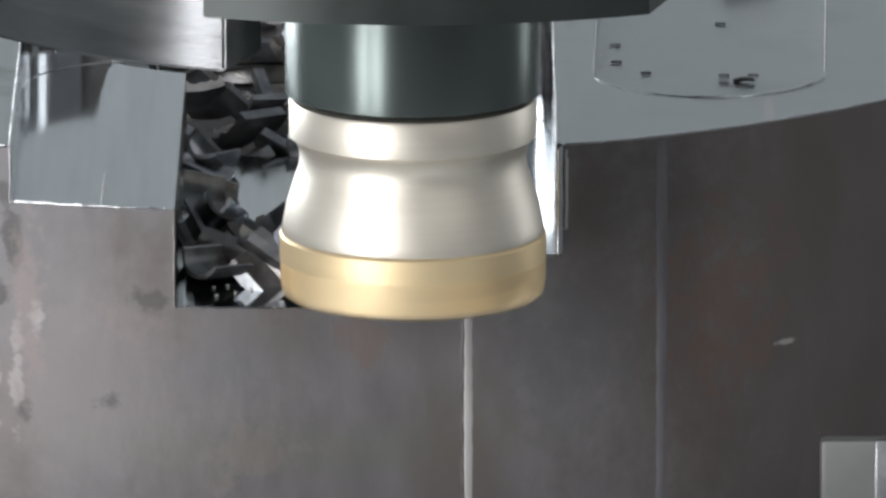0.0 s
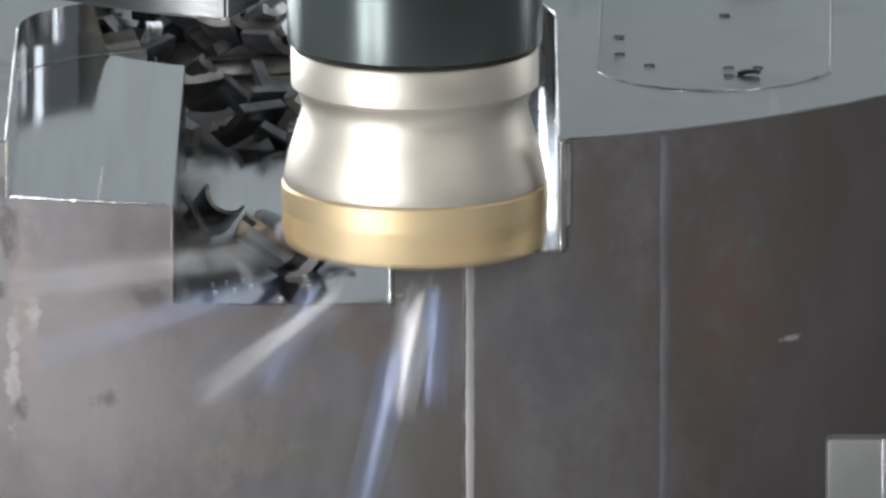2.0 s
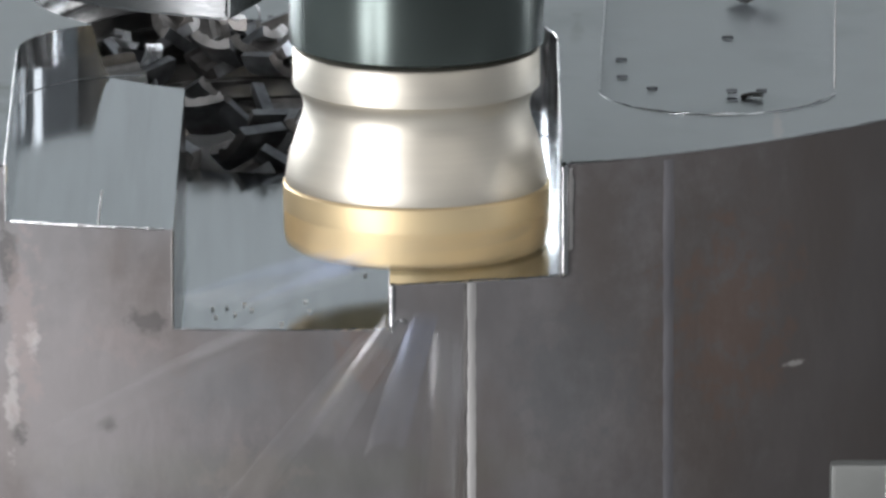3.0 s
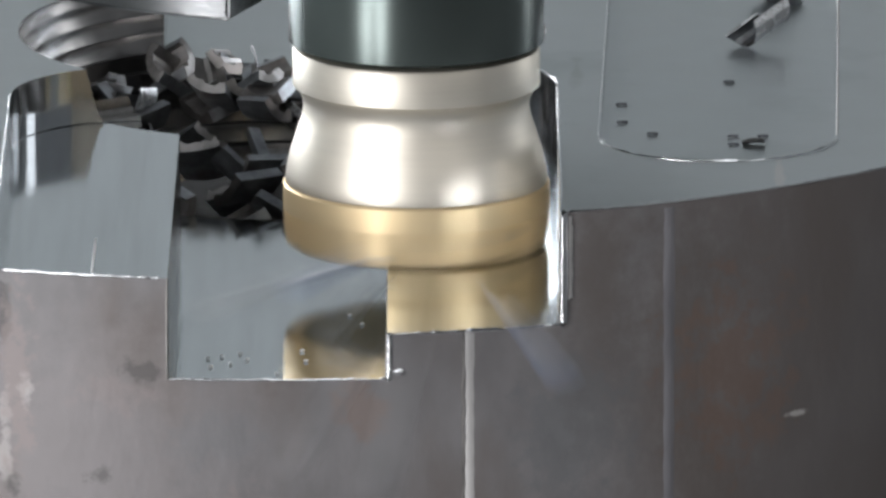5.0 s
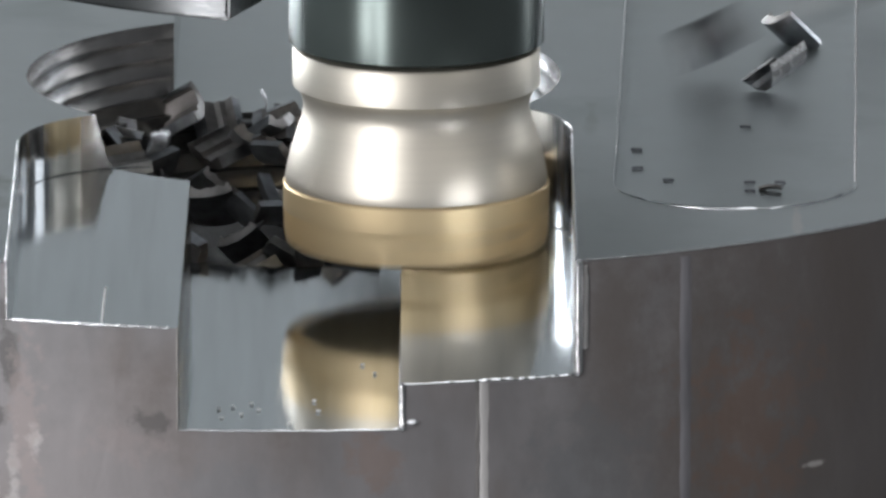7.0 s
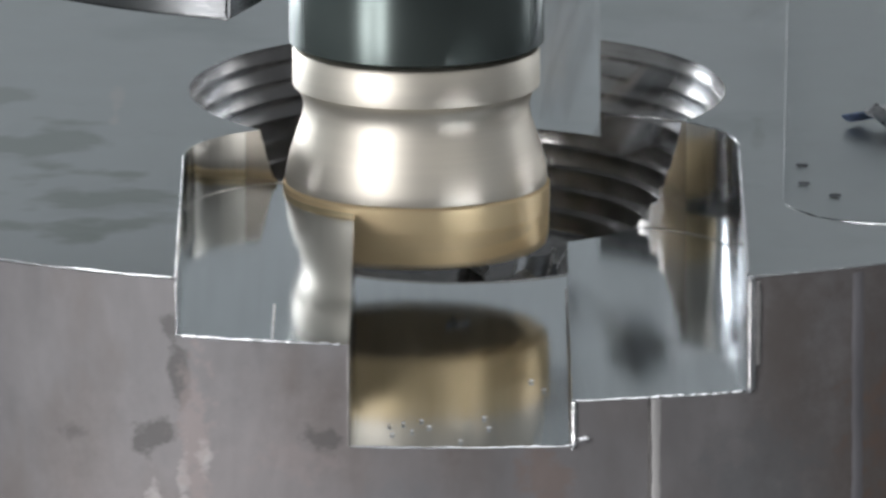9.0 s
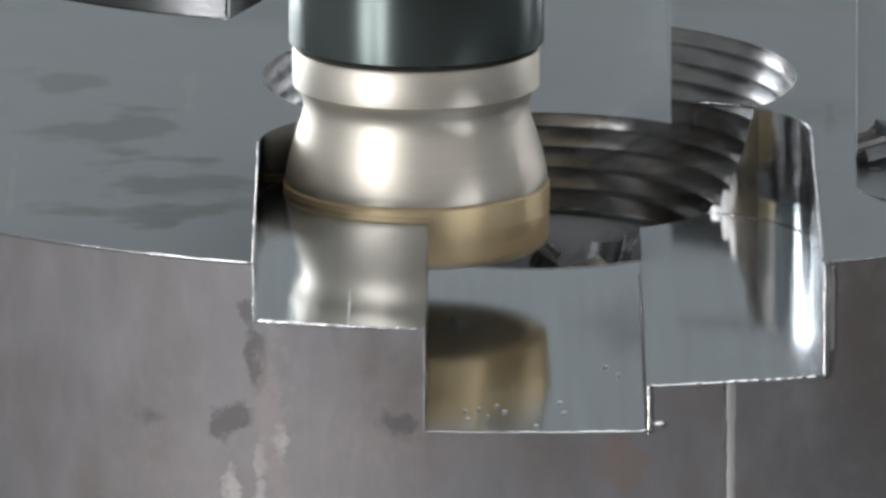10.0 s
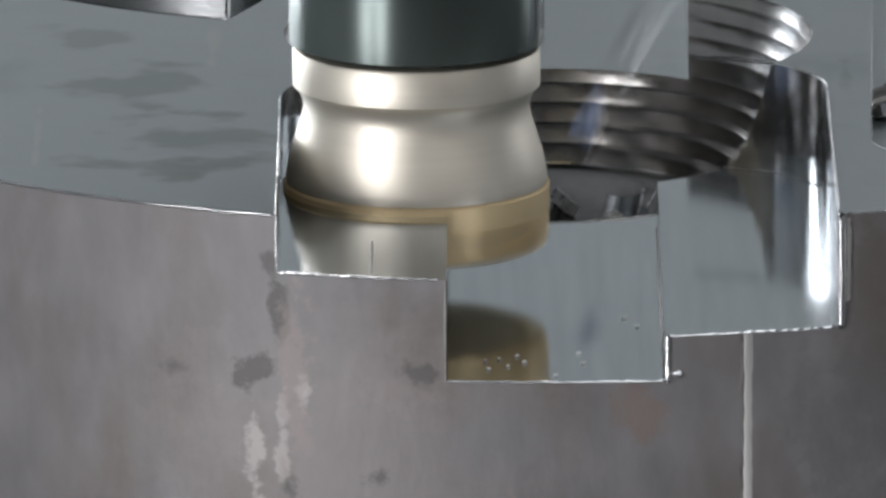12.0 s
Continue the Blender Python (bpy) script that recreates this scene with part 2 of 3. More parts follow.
def workpiece():
    base = new("workpiece")
    tagged(base, "large round steel disc with dark scaled flank and stepped milled slots", "workpiece")
    blank = revolve([(0, BASE), (R - 0.002, BASE), (R, BASE + 0.002), (R, TOP - 0.0004), (R - 0.0004, TOP), (0, TOP)], 320)
    bmesh.ops.translate(blank, verts=blank.verts, vec=(CX, CY, 0))
    front = -0.2
    left = prism([(-0.0355, front), (0.02, front), (0.02, 0.009)] + arc(-0.0105, -0.0165, 0.025, 90, 180)[0:], HIGH, 0.06)
    deep = prism([(-0.0046, front), (0.0362, front), (0.0362, 0.02), (-0.0036, 0.02)], DEEP, 0.06)
    right = prism([(0.0345, front), (0.068, front)] + arc(0.0425, -0.008, 0.0255, 0, 90) + [(0.0345, 0.0175)], MID, 0.06)
    rear = prism([(-0.0080, 0.06), (0.0430, 0.06), (0.0432, 0.3), (-0.0078, 0.3)], 0.004, 0.06)
    lean = 0.024
    u = arc(0.0981, -0.0500, 0.0226, 181.4, 358.6, 28)
    pocket = prism(u + [(0.1207 + lean * 0.3, 0.25), (0.0755 + lean * 0.3, 0.25)], TOP - 0.012, 0.06)
    bm = carve(blank, [left, right, deep, rear, pocket, bowl_cutter()])
    for f in bm.faces:
        c, n = f.calc_center_median(), f.normal
        rad = math.hypot(c.x - CX, c.y - CY)
        if n.z > 0.9 and c.z > TOP - 0.0006:
            f.material_index = 0
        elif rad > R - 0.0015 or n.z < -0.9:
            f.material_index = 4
        elif n.z > 0.98 and min(abs(c.z - k) for k in (HIGH, MID, DEEP, 0.004, TOP - 0.012)) < 0.0003:
            f.material_index = 1 if min(abs(c.z - k) for k in (HIGH, MID, DEEP)) < 0.0003 else 0
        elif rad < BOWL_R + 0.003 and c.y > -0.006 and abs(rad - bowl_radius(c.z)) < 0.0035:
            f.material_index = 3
        else:
            f.material_index = 2
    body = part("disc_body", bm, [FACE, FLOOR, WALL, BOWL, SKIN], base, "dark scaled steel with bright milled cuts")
    # cuts of different kinds meet at sharp edges
    kinds = {}
    for poly in body.data.polygons:
        for key in poly.edge_keys:
            kinds.setdefault(key, set()).add(poly.material_index)
    for edge in body.data.edges:
        if len(kinds.get(edge.key, ())) > 1:
            edge.use_edge_sharp = True

    def flank(x):
        return CY - math.sqrt(R * R - (x - CX) ** 2)

    def burr(points, size, seed, label="bright torn burr", rough=1.0, mat=BURR):
        """A ragged bead along a run of points."""
        bm = bmesh.new()
        rings = []
        for k, p in enumerate(points):
            a, b, c = (noise.noise((k * f, seed * 7.3, 0.5)) for f in (0.16, 0.45, 0.9))
            s = size * (1 + rough * (0.75 * a + 0.35 * b + 0.3 * c))
            s = max(s, 0.25 * size)
            jig = Vector((0.25 * c, -0.35 * abs(b), 0.4 * b)) * size * rough
            rings.append([bm.verts.new(Vector(p) + jig + Vector(v) * s) for v in ((1, 0.1, 0.2), (0, -1, 0.1), (-0.2, 0, -1), (-0.8, 0.3, 0.3), (0, 0.6, 0.9))])
        for a, b in zip(rings, rings[1:]):
            for i in range(5):
                j = (i + 1) % 5
                bm.faces.new((a[i], a[j], b[j], b[i]))
        bm.faces.new(rings[0])
        bm.faces.new(rings[-1][::-1])
        bmesh.ops.recalc_face_normals(bm, faces=bm.faces)
        return part("burr", bm, mat, base, label)

    def along(x0, x1, z, n):
        return [(x0 + (x1 - x0) * i / n, flank(x0 + (x1 - x0) * i / n), z) for i in range(n + 1)]

    burr(along(-0.130, -0.0365, TOP, 120), 0.00022, 1)
    burr(along(-0.0345, -0.006, HIGH, 60), 0.00028, 2)
    burr(along(-0.004, 0.0362, DEEP, 70), 0.00025, 3)
    burr(along(0.0368, 0.068, MID, 60), 0.00028, 4)
    burr(along(0.0700, 0.150, TOP, 90), 0.00018, 5)
    burr([(0.0366, flank(0.0366) - 0.0002, DEEP + (MID - DEEP) * i / 16) for i in range(17)], 0.0005, 6, "bright torn burr", 0.3)
    burr([(0.0375 + 0.0006 * i, flank(0.038) - 0.0003, DEEP + 0.0012) for i in range(3)], 0.0005, 16)
    burr([(-0.0355, flank(-0.0355), HIGH + (TOP - HIGH) * i / 20) for i in range(21)], 0.00022, 7, "bright torn burr", 0.5)
    burr([(0.0687, flank(0.0687) - 0.0002, MID + 0.0002 + (TOP - MID - 0.0004) * i / 30) for i in range(31)], 0.0008, 8, "bright rolled burr beside the slot wall", 0.12)
    burr([(0.0699, flank(0.0699) - 0.0001, MID + 0.005 + (TOP - MID - 0.006) * i / 24) for i in range(25)], 0.00055, 9, "dull rolled burr beside the slot wall", 0.5, SEAM)
    # added dark strips in the deep slot's corners stand in for its walls' dark reflection
    burr([(-0.0043, flank(-0.0045) - 0.0001, DEEP + (HIGH - DEEP) * i / 24) for i in range(25)], 0.00022, 17, "thin dark strip in place of the dark wall reflection", 0.3, CHIP_DARK)
    burr([(0.0360, flank(0.036) + 0.001 + (0.0 - flank(0.036)) * i / 60, DEEP + 0.0001) for i in range(61)], 0.00022, 18, "thin dark strip in place of the dark wall reflection", 0.3, CHIP_DARK)
    # fine fillet lines where the slot floors meet their walls
    burr([(x, y, HIGH) for x, y in arc(-0.0105, -0.0165, 0.0249, 92, 178, 40)], 0.00022, 21, "bright fillet line", 0.4)
    burr([(x, y, MID) for x, y in arc(0.0425, -0.008, 0.0254, 3, 75, 40)], 0.00022, 22, "bright fillet line", 0.4)
    burr([(-0.0180 - 0.0002 * i / 30, -0.090 - 0.0272 * i / 30, HIGH) for i in range(31)], 0.00024, 23, "bright tool mark", 0.4, CRUMB_STEEL)
    # rims of the slots on the faced top
    burr([(-0.0357, flank(-0.0355) + (-0.0165 - flank(-0.0355)) * i / 60, TOP) for i in range(61)], 0.00018, 10)
    burr([(x, y, TOP) for x, y in arc(0.0425, -0.008, 0.0257, 0, 88, 40)], 0.00025, 11)
    burr([(0.0682, -0.11 + 0.1 * i / 60, TOP) for i in range(61)], 0.0003, 12)
    burr([(x, y, TOP) for x, y in arc(0.0981, -0.05, 0.0227, 190, 350, 60)], 0.0003, 13)
    # beads of the old seam on the flank
    for x, w, z1, label in ((0.0515, 0.0010, MID - 0.0003, "pale upright seam bead"), (0.0884, 0.0013, TOP - 0.001, "faint bluish upright seam bead")):
        bm = bmesh.new()
        rnd, rings = random.Random(int(x * 1e4)), []
        for i in range(41):
            z = BASE + 0.001 + (z1 - BASE - 0.001) * i / 40
            k = w * (0.85 + 0.3 * rnd.random())
            rings.append([bm.verts.new((x + a * k, flank(x + a * k) - b * k, z)) for a, b in ((-1, -0.1), (-0.6, 0.12), (0.3, 0.14), (1, -0.1))])
        for a, b in zip(rings, rings[1:]):
            for i in range(3):
                bm.faces.new((a[i], a[i + 1], b[i + 1], b[i]))
            bm.faces.new((a[3], a[0], b[0], b[3]))
        bm.faces.new(rings[0])
        bm.faces.new(rings[-1][::-1])
        bmesh.ops.recalc_face_normals(bm, faces=bm.faces)
        part("seam_bead", bm, SEAM if w < 0.0012 else STREAK, base, label)
    bm = bmesh.new()
    rings = []
    for i in range(31):
        z = BASE + 0.001 + (MID - 0.0004 - BASE - 0.001) * i / 30
        x, k = 0.0502 + 0.00012 * math.sin(i * 1.7), 0.0003 + 0.00008 * math.sin(i * 2.9)
        rings.append([bm.verts.new((x + a * k, flank(x) - b, z)) for a, b in ((-1, -0.0003), (-0.8, 0.00006), (0.8, 0.00006), (1, -0.0003))])
    for a, b in zip(rings, rings[1:]):
        for i in range(4):
            bm.faces.new((a[i], a[(i + 1) % 4], b[(i + 1) % 4], b[i]))
    bmesh.ops.recalc_face_normals(bm, faces=bm.faces)
    part("seam_gap", bm, CHIP_DARK, base, "thin dark seam gap")
    burr([(0.0757 + 0.024 * (y + 0.05), y, TOP) for y in [-0.05 + 0.2 * i / 70 for i in range(71)]], 0.00008, 14)
    burr([(0.1205 + 0.024 * (y + 0.05), y, TOP) for y in [-0.05 + 0.2 * i / 70 for i in range(71)]], 0.00022, 15, "dull burr", 0.6, SEAM)
    return base


work = workpiece()


def table():
    base = new("machine_table")
    tagged(base, "grey cast iron machine table with slots under the disc", "machine table")
    cuts = [box(-0.5, 0.55, y - 0.009, y + 0.009, BASE - 0.02, BASE + 0.02) for y in (-0.17, -0.07, 0.03, 0.13, 0.23)]
    part("table_top", carve(box(-0.42, 0.45, -0.24, 0.32, BASE - 0.07, BASE), cuts), TABLE, base)
    return base


def bed():
    base = new("machine_bed")
    tagged(base, "grey painted machine bed standing on the floor", "machine bed")
    part("bed_casting", box(-0.6, 0.6, -0.45, 0.75, -1.0, BASE - 0.0702, 0.01), PAINT, base)


def clamp():
    base = new("clamp_block")
    tagged(base, "pale grey steel clamp block beside the disc", "clamp")
    bm = box(0.1183, 0.155, -0.1235, -0.1185, BASE, -0.0340, 0.0014)
    part("block", bm, CLAMP, base)
    part("ground_strip", box(0.1288, 0.155, -0.125, -0.1237, BASE, -0.0337, 0.0003), BURR, base, "bright ground strip")
    return base


table_ob, clamp_ob = table(), clamp()
bed()

# ---------------------------------------------------------------- spindle head and cutter
def spindle_head():
    base = new("spindle_head")
    tagged(base, "dark steel spindle nose with a drive block, hanging over the cutter", "spindle head")
    # nose plate with a straight cut at one side
    a0 = 270 - math.degrees(math.asin(0.038 / 0.101))
    a1 = 270 + math.degrees(math.asin(0.0432 / 0.101))
    nose = prism(arc(0, 0, 0.101, a0, a1, 40) + [(0.052, -0.06), (0.052, 0.08), (-0.04, 0.08)], 0.0737, 0.2)
    part("nose_plate", nose, NOSE, base, "blackened nose plate")
    b0 = 270 - math.degrees(math.asin(0.0341 / 0.100))
    block = prism(arc(0, 0, 0.100, 195, b0, 40) + [(-0.0276, -0.077), (-0.030, -0.03), (-0.07, 0.0)], 0.0634, 0.2)
    bmesh.ops.bevel(block, geom=[e for e in block.edges], offset=0.0006, segments=2, affect="EDGES")
    # one steel throughout; its end brightens only by the front lamps' highlight
    part("drive_block", block, HEAD, base, "dark steel drive block with a curved face")
    part("quill", revolve([(0, 0.2), (0.12, 0.2), (0.125, 0.205), (0.125, 1.748), (0, 1.748)], 64), PAINT, base)
    return base


spindle_head()

TEETH = 6


def cutter():
    base = new("milling_cutter")
    tagged(base, "spinning face mill with gold coated head, nickel body and blackened holder", "milling cutter")
    holder = [(0, 0.0385), (0.0226, 0.0385), (0.0240, 0.0392), (0.0240, 0.0545), (0.0236, 0.0558), (0.0236, 0.0572), (0.0255, 0.058), (0.026, 0.0745), (0, 0.0745)]
    part("holder", revolve(holder, 128), HOLDER, base, "blackened steel holder")
    body = [(0, 0.01218), (0.0246, 0.01218), (0.0247, 0.0126), (0.0245, 0.0142), (0.0238, 0.0177), (0.0226, 0.0215), (0.0216, 0.0245), (0.02125, 0.0265), (0.0214, 0.0278), (0.0218, 0.0291), (0.0225, 0.0302), (0.0231, 0.0307), (0.02325, 0.0308),
            (0.02327, 0.0315), (0.02325, 0.0372), (0.0229, 0.0378), (0, 0.0384)]
    part("cutter_body", revolve(body, 128), NICKEL, base, "satin nickel waisted body")
    core = [(0, 0.0010), (0.019, 0.0006), (0.0238, 0.0001), (0.0246, 0.0007), (0.0250, 0.0030), (0.0251, 0.009), (0.0251, 0.0117), (0.0248, 0.0121), (0, 0.01215)]
    cuts = []
    for k in range(TEETH):
        c = box(0.0205, 0.03, -0.0105, -0.0006, -0.002, 0.0072, 0.0012)
        bmesh.ops.rotate(c, verts=c.verts, cent=(0, 0, 0), matrix=Matrix.Rotation(math.tau * k / TEETH, 3, "Z"))
        cuts.append(c)
    part("cutting_head", carve(revolve(core, 96), cuts), GOLD, base, "gold coated head")
    for k in range(TEETH):
        turn = Matrix.Rotation(math.tau * k / TEETH, 4, "Z")
        bm = bmesh.new()
        bmesh.ops.create_cone(bm, cap_ends=True, segments=20, radius1=0.0038, radius2=0.0042, depth=0.0026)
        bmesh.ops.transform(bm, verts=bm.verts, matrix=turn @ pose(0.0209, 0.0004, 0.0041, 90, 0, 0))
        insert = part("insert", bm, GOLD, base, "gold coated round insert")
        bm = bmesh.new()
        bmesh.ops.create_cone(bm, cap_ends=True, segments=10, radius1=0.0014, radius2=0.0012, depth=0.0008)
        bmesh.ops.transform(bm, verts=bm.verts, matrix=turn @ pose(0.0209, -0.001, 0.0041, 90, 0, 0))
        part("screw", bm, CHIP_DARK, insert, "small dark screw")
    return base


mill = cutter()

# ---------------------------------------------------------------- chips
def chip_mesh(name, radius, sweep, width, twist, mats, seed, thick=0.00035):
    """A curled shaving: a strip bent into part of a roll, with ragged thickness and two faces of different tint."""
    rnd = random.Random(seed)
    bm = bmesh.new()
    n, rings = 8, []
    for i in range(n + 1):
        a = radians(sweep) * (i / n - 0.5)
        r = radius * (1 + 0.12 * i / n * min(1, sweep / 150) ** 2)
        w = width * 0.5 * (1 - 0.05 * abs(2 * i / n - 1) ** 3 + rnd.uniform(-0.025, 0.025))
        th = thick * (1 + 0.55 * rnd.random())
        ring = []
        for rr, y in ((r, -w), (r, w), (r - th, w), (r - th, -w)):
            ring.append(bm.verts.new((rr * math.sin(a), y + twist * a, radius - rr * math.cos(a))))
        rings.append(ring)
    for a, b in zip(rings, rings[1:]):
        for i in range(4):
            j = (i + 1) % 4
            f = bm.faces.new((a[i], a[j], b[j], b[i]))
            f.material_index = 0 if i == 0 else 1
    bm.faces.new(rings[0][::-1])
    bm.faces.new(rings[-1])
    bmesh.ops.recalc_face_normals(bm, faces=bm.faces)
    return mesh_of(name, bm, mats)


CHIPS = {
    "dark": [chip_mesh("chip", r, s, w, tw, (CHIP_BLUE, CHIP_DARK), k, 0.0016) for k, (r, s, w, tw) in enumerate(((0.0085, 62, 0.0105, 0.0), (0.0066, 90, 0.0095, 0.0005), (0.0125, 46, 0.0105, 0.0008), (0.0056, 120, 0.0090, 0.0003), (0.0080, 70, 0.0080, 0.0004)))],
    "slot": [chip_mesh("chip", r, s, w, tw, (CHIP_STEEL, CHIP_BLUE), 40 + k, 0.0006) for k, (r, s, w, tw) in enumerate(((0.0030, 270, 0.0095, 0.0006), (0.0042, 170, 0.0105, 0.0004), (0.0066, 95, 0.0085, 0.0006)))],
    "sky": [chip_mesh("chip", r, s, w, tw, (CHIP_SKY, CHIP_BRIGHT), 30 + k) for k, (r, s, w, tw) in enumerate(((0.0034, 160, 0.0058, 0.001), (0.0048, 100, 0.0064, 0.0)))],
    "bright": [chip_mesh("chip", r, s, w, tw, (CHIP_BRIGHT, CHIP_BLUE), 10 + k) for k, (r, s, w, tw) in enumerate(((0.0034, 180, 0.0060, 0.001), (0.0046, 120, 0.0064, 0.0004)))],
    "straw": [chip_mesh("chip", r, s, w, tw, (CHIP_STRAW, CHIP_BLUE), 20 + k) for k, (r, s, w, tw) in enumerate(((0.0028, 180, 0.005, 0.001), (0.0038, 120, 0.0055, 0.0)))],
}
SLIVER = chip_mesh("sliver", 0.0095, 13, 0.0007, 0.0, (CHIP_STEEL, CHIP_STEEL), 50)
CURL = chip_mesh("chip", 0.0023, 290, 0.0085, 0.0012, (CHIP_BRIGHT, CHIP_BLUE), 51)
LABELS = {"slot": "curled grey steel shaving with a blued back", "dark": "curled blue-black steel shaving", "bright": "curled bright steel shaving with a blued back", "sky": "curled pale blue steel shaving", "straw": "curled straw-tinted steel shaving"}


def chip(kind, rnd, group):
    ob = new("chip", rnd.choice(CHIPS[kind]))
    return tagged(ob, LABELS[kind], "metal chip", group)


def surface(x, y):
    """The workpiece's height at a place in its own space."""
    d = math.hypot(x - CX, y - CY)
    h = TOP
    if -0.0355 < x < 0.02 and y < 0.009:
        h = HIGH
    if 0.0345 < x < 0.068 and y < 0.0175:
        h = MID
    if -0.0046 < x < 0.0362 and y < 0.02:
        h = DEEP
    if d < BOWL_R - 0.001:
        h = min(h, BOWL_Z - math.sqrt(BOWL_R ** 2 - d * d))
    return h


RND = random.Random(7)
HEAP, LOOSE, FLYING = [], [], []


def lay(kind, x, y, z, group, leave):
    ob = chip(kind, RND, group)
    HEAP.append((ob, pose(x, y, z, RND.uniform(-50, 50), RND.uniform(-50, 50), RND.uniform(0, 360)), leave))


# a heap in the bowl that rises towards its rear, blown out late
while len(HEAP) < 64:
    a, d = RND.uniform(0, math.tau), 0.043 * math.sqrt(RND.random())
    x, y = CX - 0.007 + d * math.cos(a), CY + 0.004 + d * math.sin(a)
    floor_z = surface(x, y)
    top = min(0.006, DEEP + 0.26 * (y - 0.010)) - 0.4 * max(0, x - CX - 0.006) - 0.3 * max(0, CX - 0.028 - x)
    if floor_z > HIGH or top < floor_z:
        continue
    z = top - 0.0015 - min(0.008, top - floor_z) * (len(HEAP) % 4) / 4
    lay("bright" if RND.random() < 0.12 else "dark", x, y, z, "chips heaped in the bowl", 6.75 + 1.35 * RND.random() ** 0.8)
# a few that stay at the bottom of the bowl
for x, y in ((0.031, 0.048), (0.027, 0.036), (0.036, 0.041), (0.018, 0.055), (0.022, 0.03)):
    lay("bright", x, y, surface(x, y) + 0.001, "chips heaped in the bowl", 99)
# shavings in the deep slot, blown out early
for i in range(24):
    x, y = (RND.uniform(-0.001, 0.027), RND.uniform(-0.117, -0.066)) if i < 19 else (RND.uniform(-0.001, 0.003), RND.uniform(-0.045, -0.012))
    lay("dark" if i % 3 == 0 else "slot", x, y, DEEP + 0.001 + 0.004 * (i % 3) / 2, "chips lying in the deep slot", 1.72 + 0.5 * RND.random())
# a curl lying in the side pocket
curl = tagged(new("chip", CURL), "tightly rolled bright steel curl in the side pocket", "metal chip", "chips lying in the side pocket")
HEAP.append((curl, pose(0.1094, 0.080, TOP - 0.0096, 30, 0, -66), 99))
lay("dark", 0.1110, 0.118, TOP - 0.0105, "chips lying in the side pocket", 99)

for x, y in ((0.0808, 0.0274), (0.0808, 0.012), (0.1018, 0.0469), (0.1018, 0.0), (0.1018, -0.007), (0.1075, 0.0), (0.0865, 0.002)):
    sliver = new("sliver", SLIVER)
    tagged(sliver, "thin grey steel sliver lying flat in the side pocket", "metal chip", "slivers in the side pocket")
    HEAP.append((sliver, pose(x, y, TOP - 0.0114, 180, 0, RND.uniform(-8, 8)), 99))

wedge = new("sliver", chip_mesh("sliver", 0.0062, 42, 0.0018, 0.0012, (CHIP_STEEL, CHIP_DARK), 52))
tagged(wedge, "grey wedge-shaped steel sliver standing in the side pocket", "metal chip", "slivers in the side pocket")
HEAP.append((wedge, pose(0.1056, -0.006, TOP - 0.0110, 150, 0, -4), 99))

# chips thrown by the cutter: kind, start time, start place, velocity
def throw(kind, t, place, speed):
    FLYING.append((chip(kind, RND, "chips thrown by the cutter"), t, Vector(place), Vector(speed)))


def throw_by(t, x, y, z, kind, source):
    """A chip that leaves the source so that it passes the place (millimetres) at t."""
    lead = 0.06
    way = (Vector((x, y, z)) * 0.001 - Vector(source) + Vector((0, 0, 1.2 * lead * lead))) / (lead * (1 + 2 * lead))
    throw(kind, max(t - lead, 0.1), source, way)


EARLY = ((0.5, 63, 25, "bright"), (0.5, 79, 14, "straw"), (0.5, 72, 22, "straw"), (1, 35, 18, "bright"), (1, 54, 18, "straw"), (1, 78, 16, "straw"), (1, 81, 9, "straw"), (1.5, 29, 17, "bright"), (1.5, 41, 9, "straw"), (1.5, 55, 18, "straw"), (1.5, 70, -5, "straw"), (1.5, 79, -8, "straw"), (1.5, 61, -10, "sky"), (2, 2, -11, "sky"), (2, -3, -13, "bright"), (2, -33, -11, "bright"), (2, -61, 6, "bright"), (2, -58, -5, "sky"), (2, -9, -30, "sky"), (2.5, -21, 5, "sky"), (2.5, 7, 3, "sky"), (2.5, -31, 5, "bright"), (2.5, -46, -2, "bright"), (2.5, -4, 4, "straw"))
MIDDLE = ((3, -14, -1, "bright"), (3, -54, 0, "bright"), (3, -34, 21, "sky"), (3, -24, 20, "sky"), (3, 4, -9, "bright"), (3, -4, -2, "sky"), (5, -31, 18, "bright"), (5, -18, 21, "sky"), (5, 23, 7, "sky"), (5, -5, -10, "bright"), (5, -18, -7, "bright"), (5.5, -15, -9, "sky"), (5.5, 13, 1, "sky"), (5.5, -53, 10, "bright"), (5.5, -13, 39, "sky"), (5.5, -2, -1, "bright"), (5.5, -26, 9, "sky"), (6, -5, -10, "sky"), (6, -10, -13, "sky"), (6, -34, 25, "sky"), (6, -30, 13, "bright"), (6, -11, 21, "bright"), (6, -18, -17, "bright"), (6, 22, -11, "sky"), (6.5, -8, 11, "sky"), (6.5, 10, 11, "bright"), (6.5, 14, 26, "straw"), (6.5, 4, -13, "sky"), (6.5, -29, -16, "sky"), (6.5, 23, 12, "sky"))
LATE = ((9, 29, 27, "sky"), (9, 31, 26, "bright"), (9.5, 26, 34, "bright"), (10, 53, 15, "sky"), (10, 72, 0, "bright"), (10.5, 70, -15, "sky"), (10.5, 66, -20, "bright"), (11, 53, 27, "sky"), (11.5, 35, 25, "sky"), (12, 52, 36, "bright"), (12, 38, 12, "sky"))
for t, x, z, kind in EARLY:
    throw_by(t, x, -50, z, kind, (0.02, -0.004, 0.005) if t < 1.8 else (0.004, -0.018, 0.004))
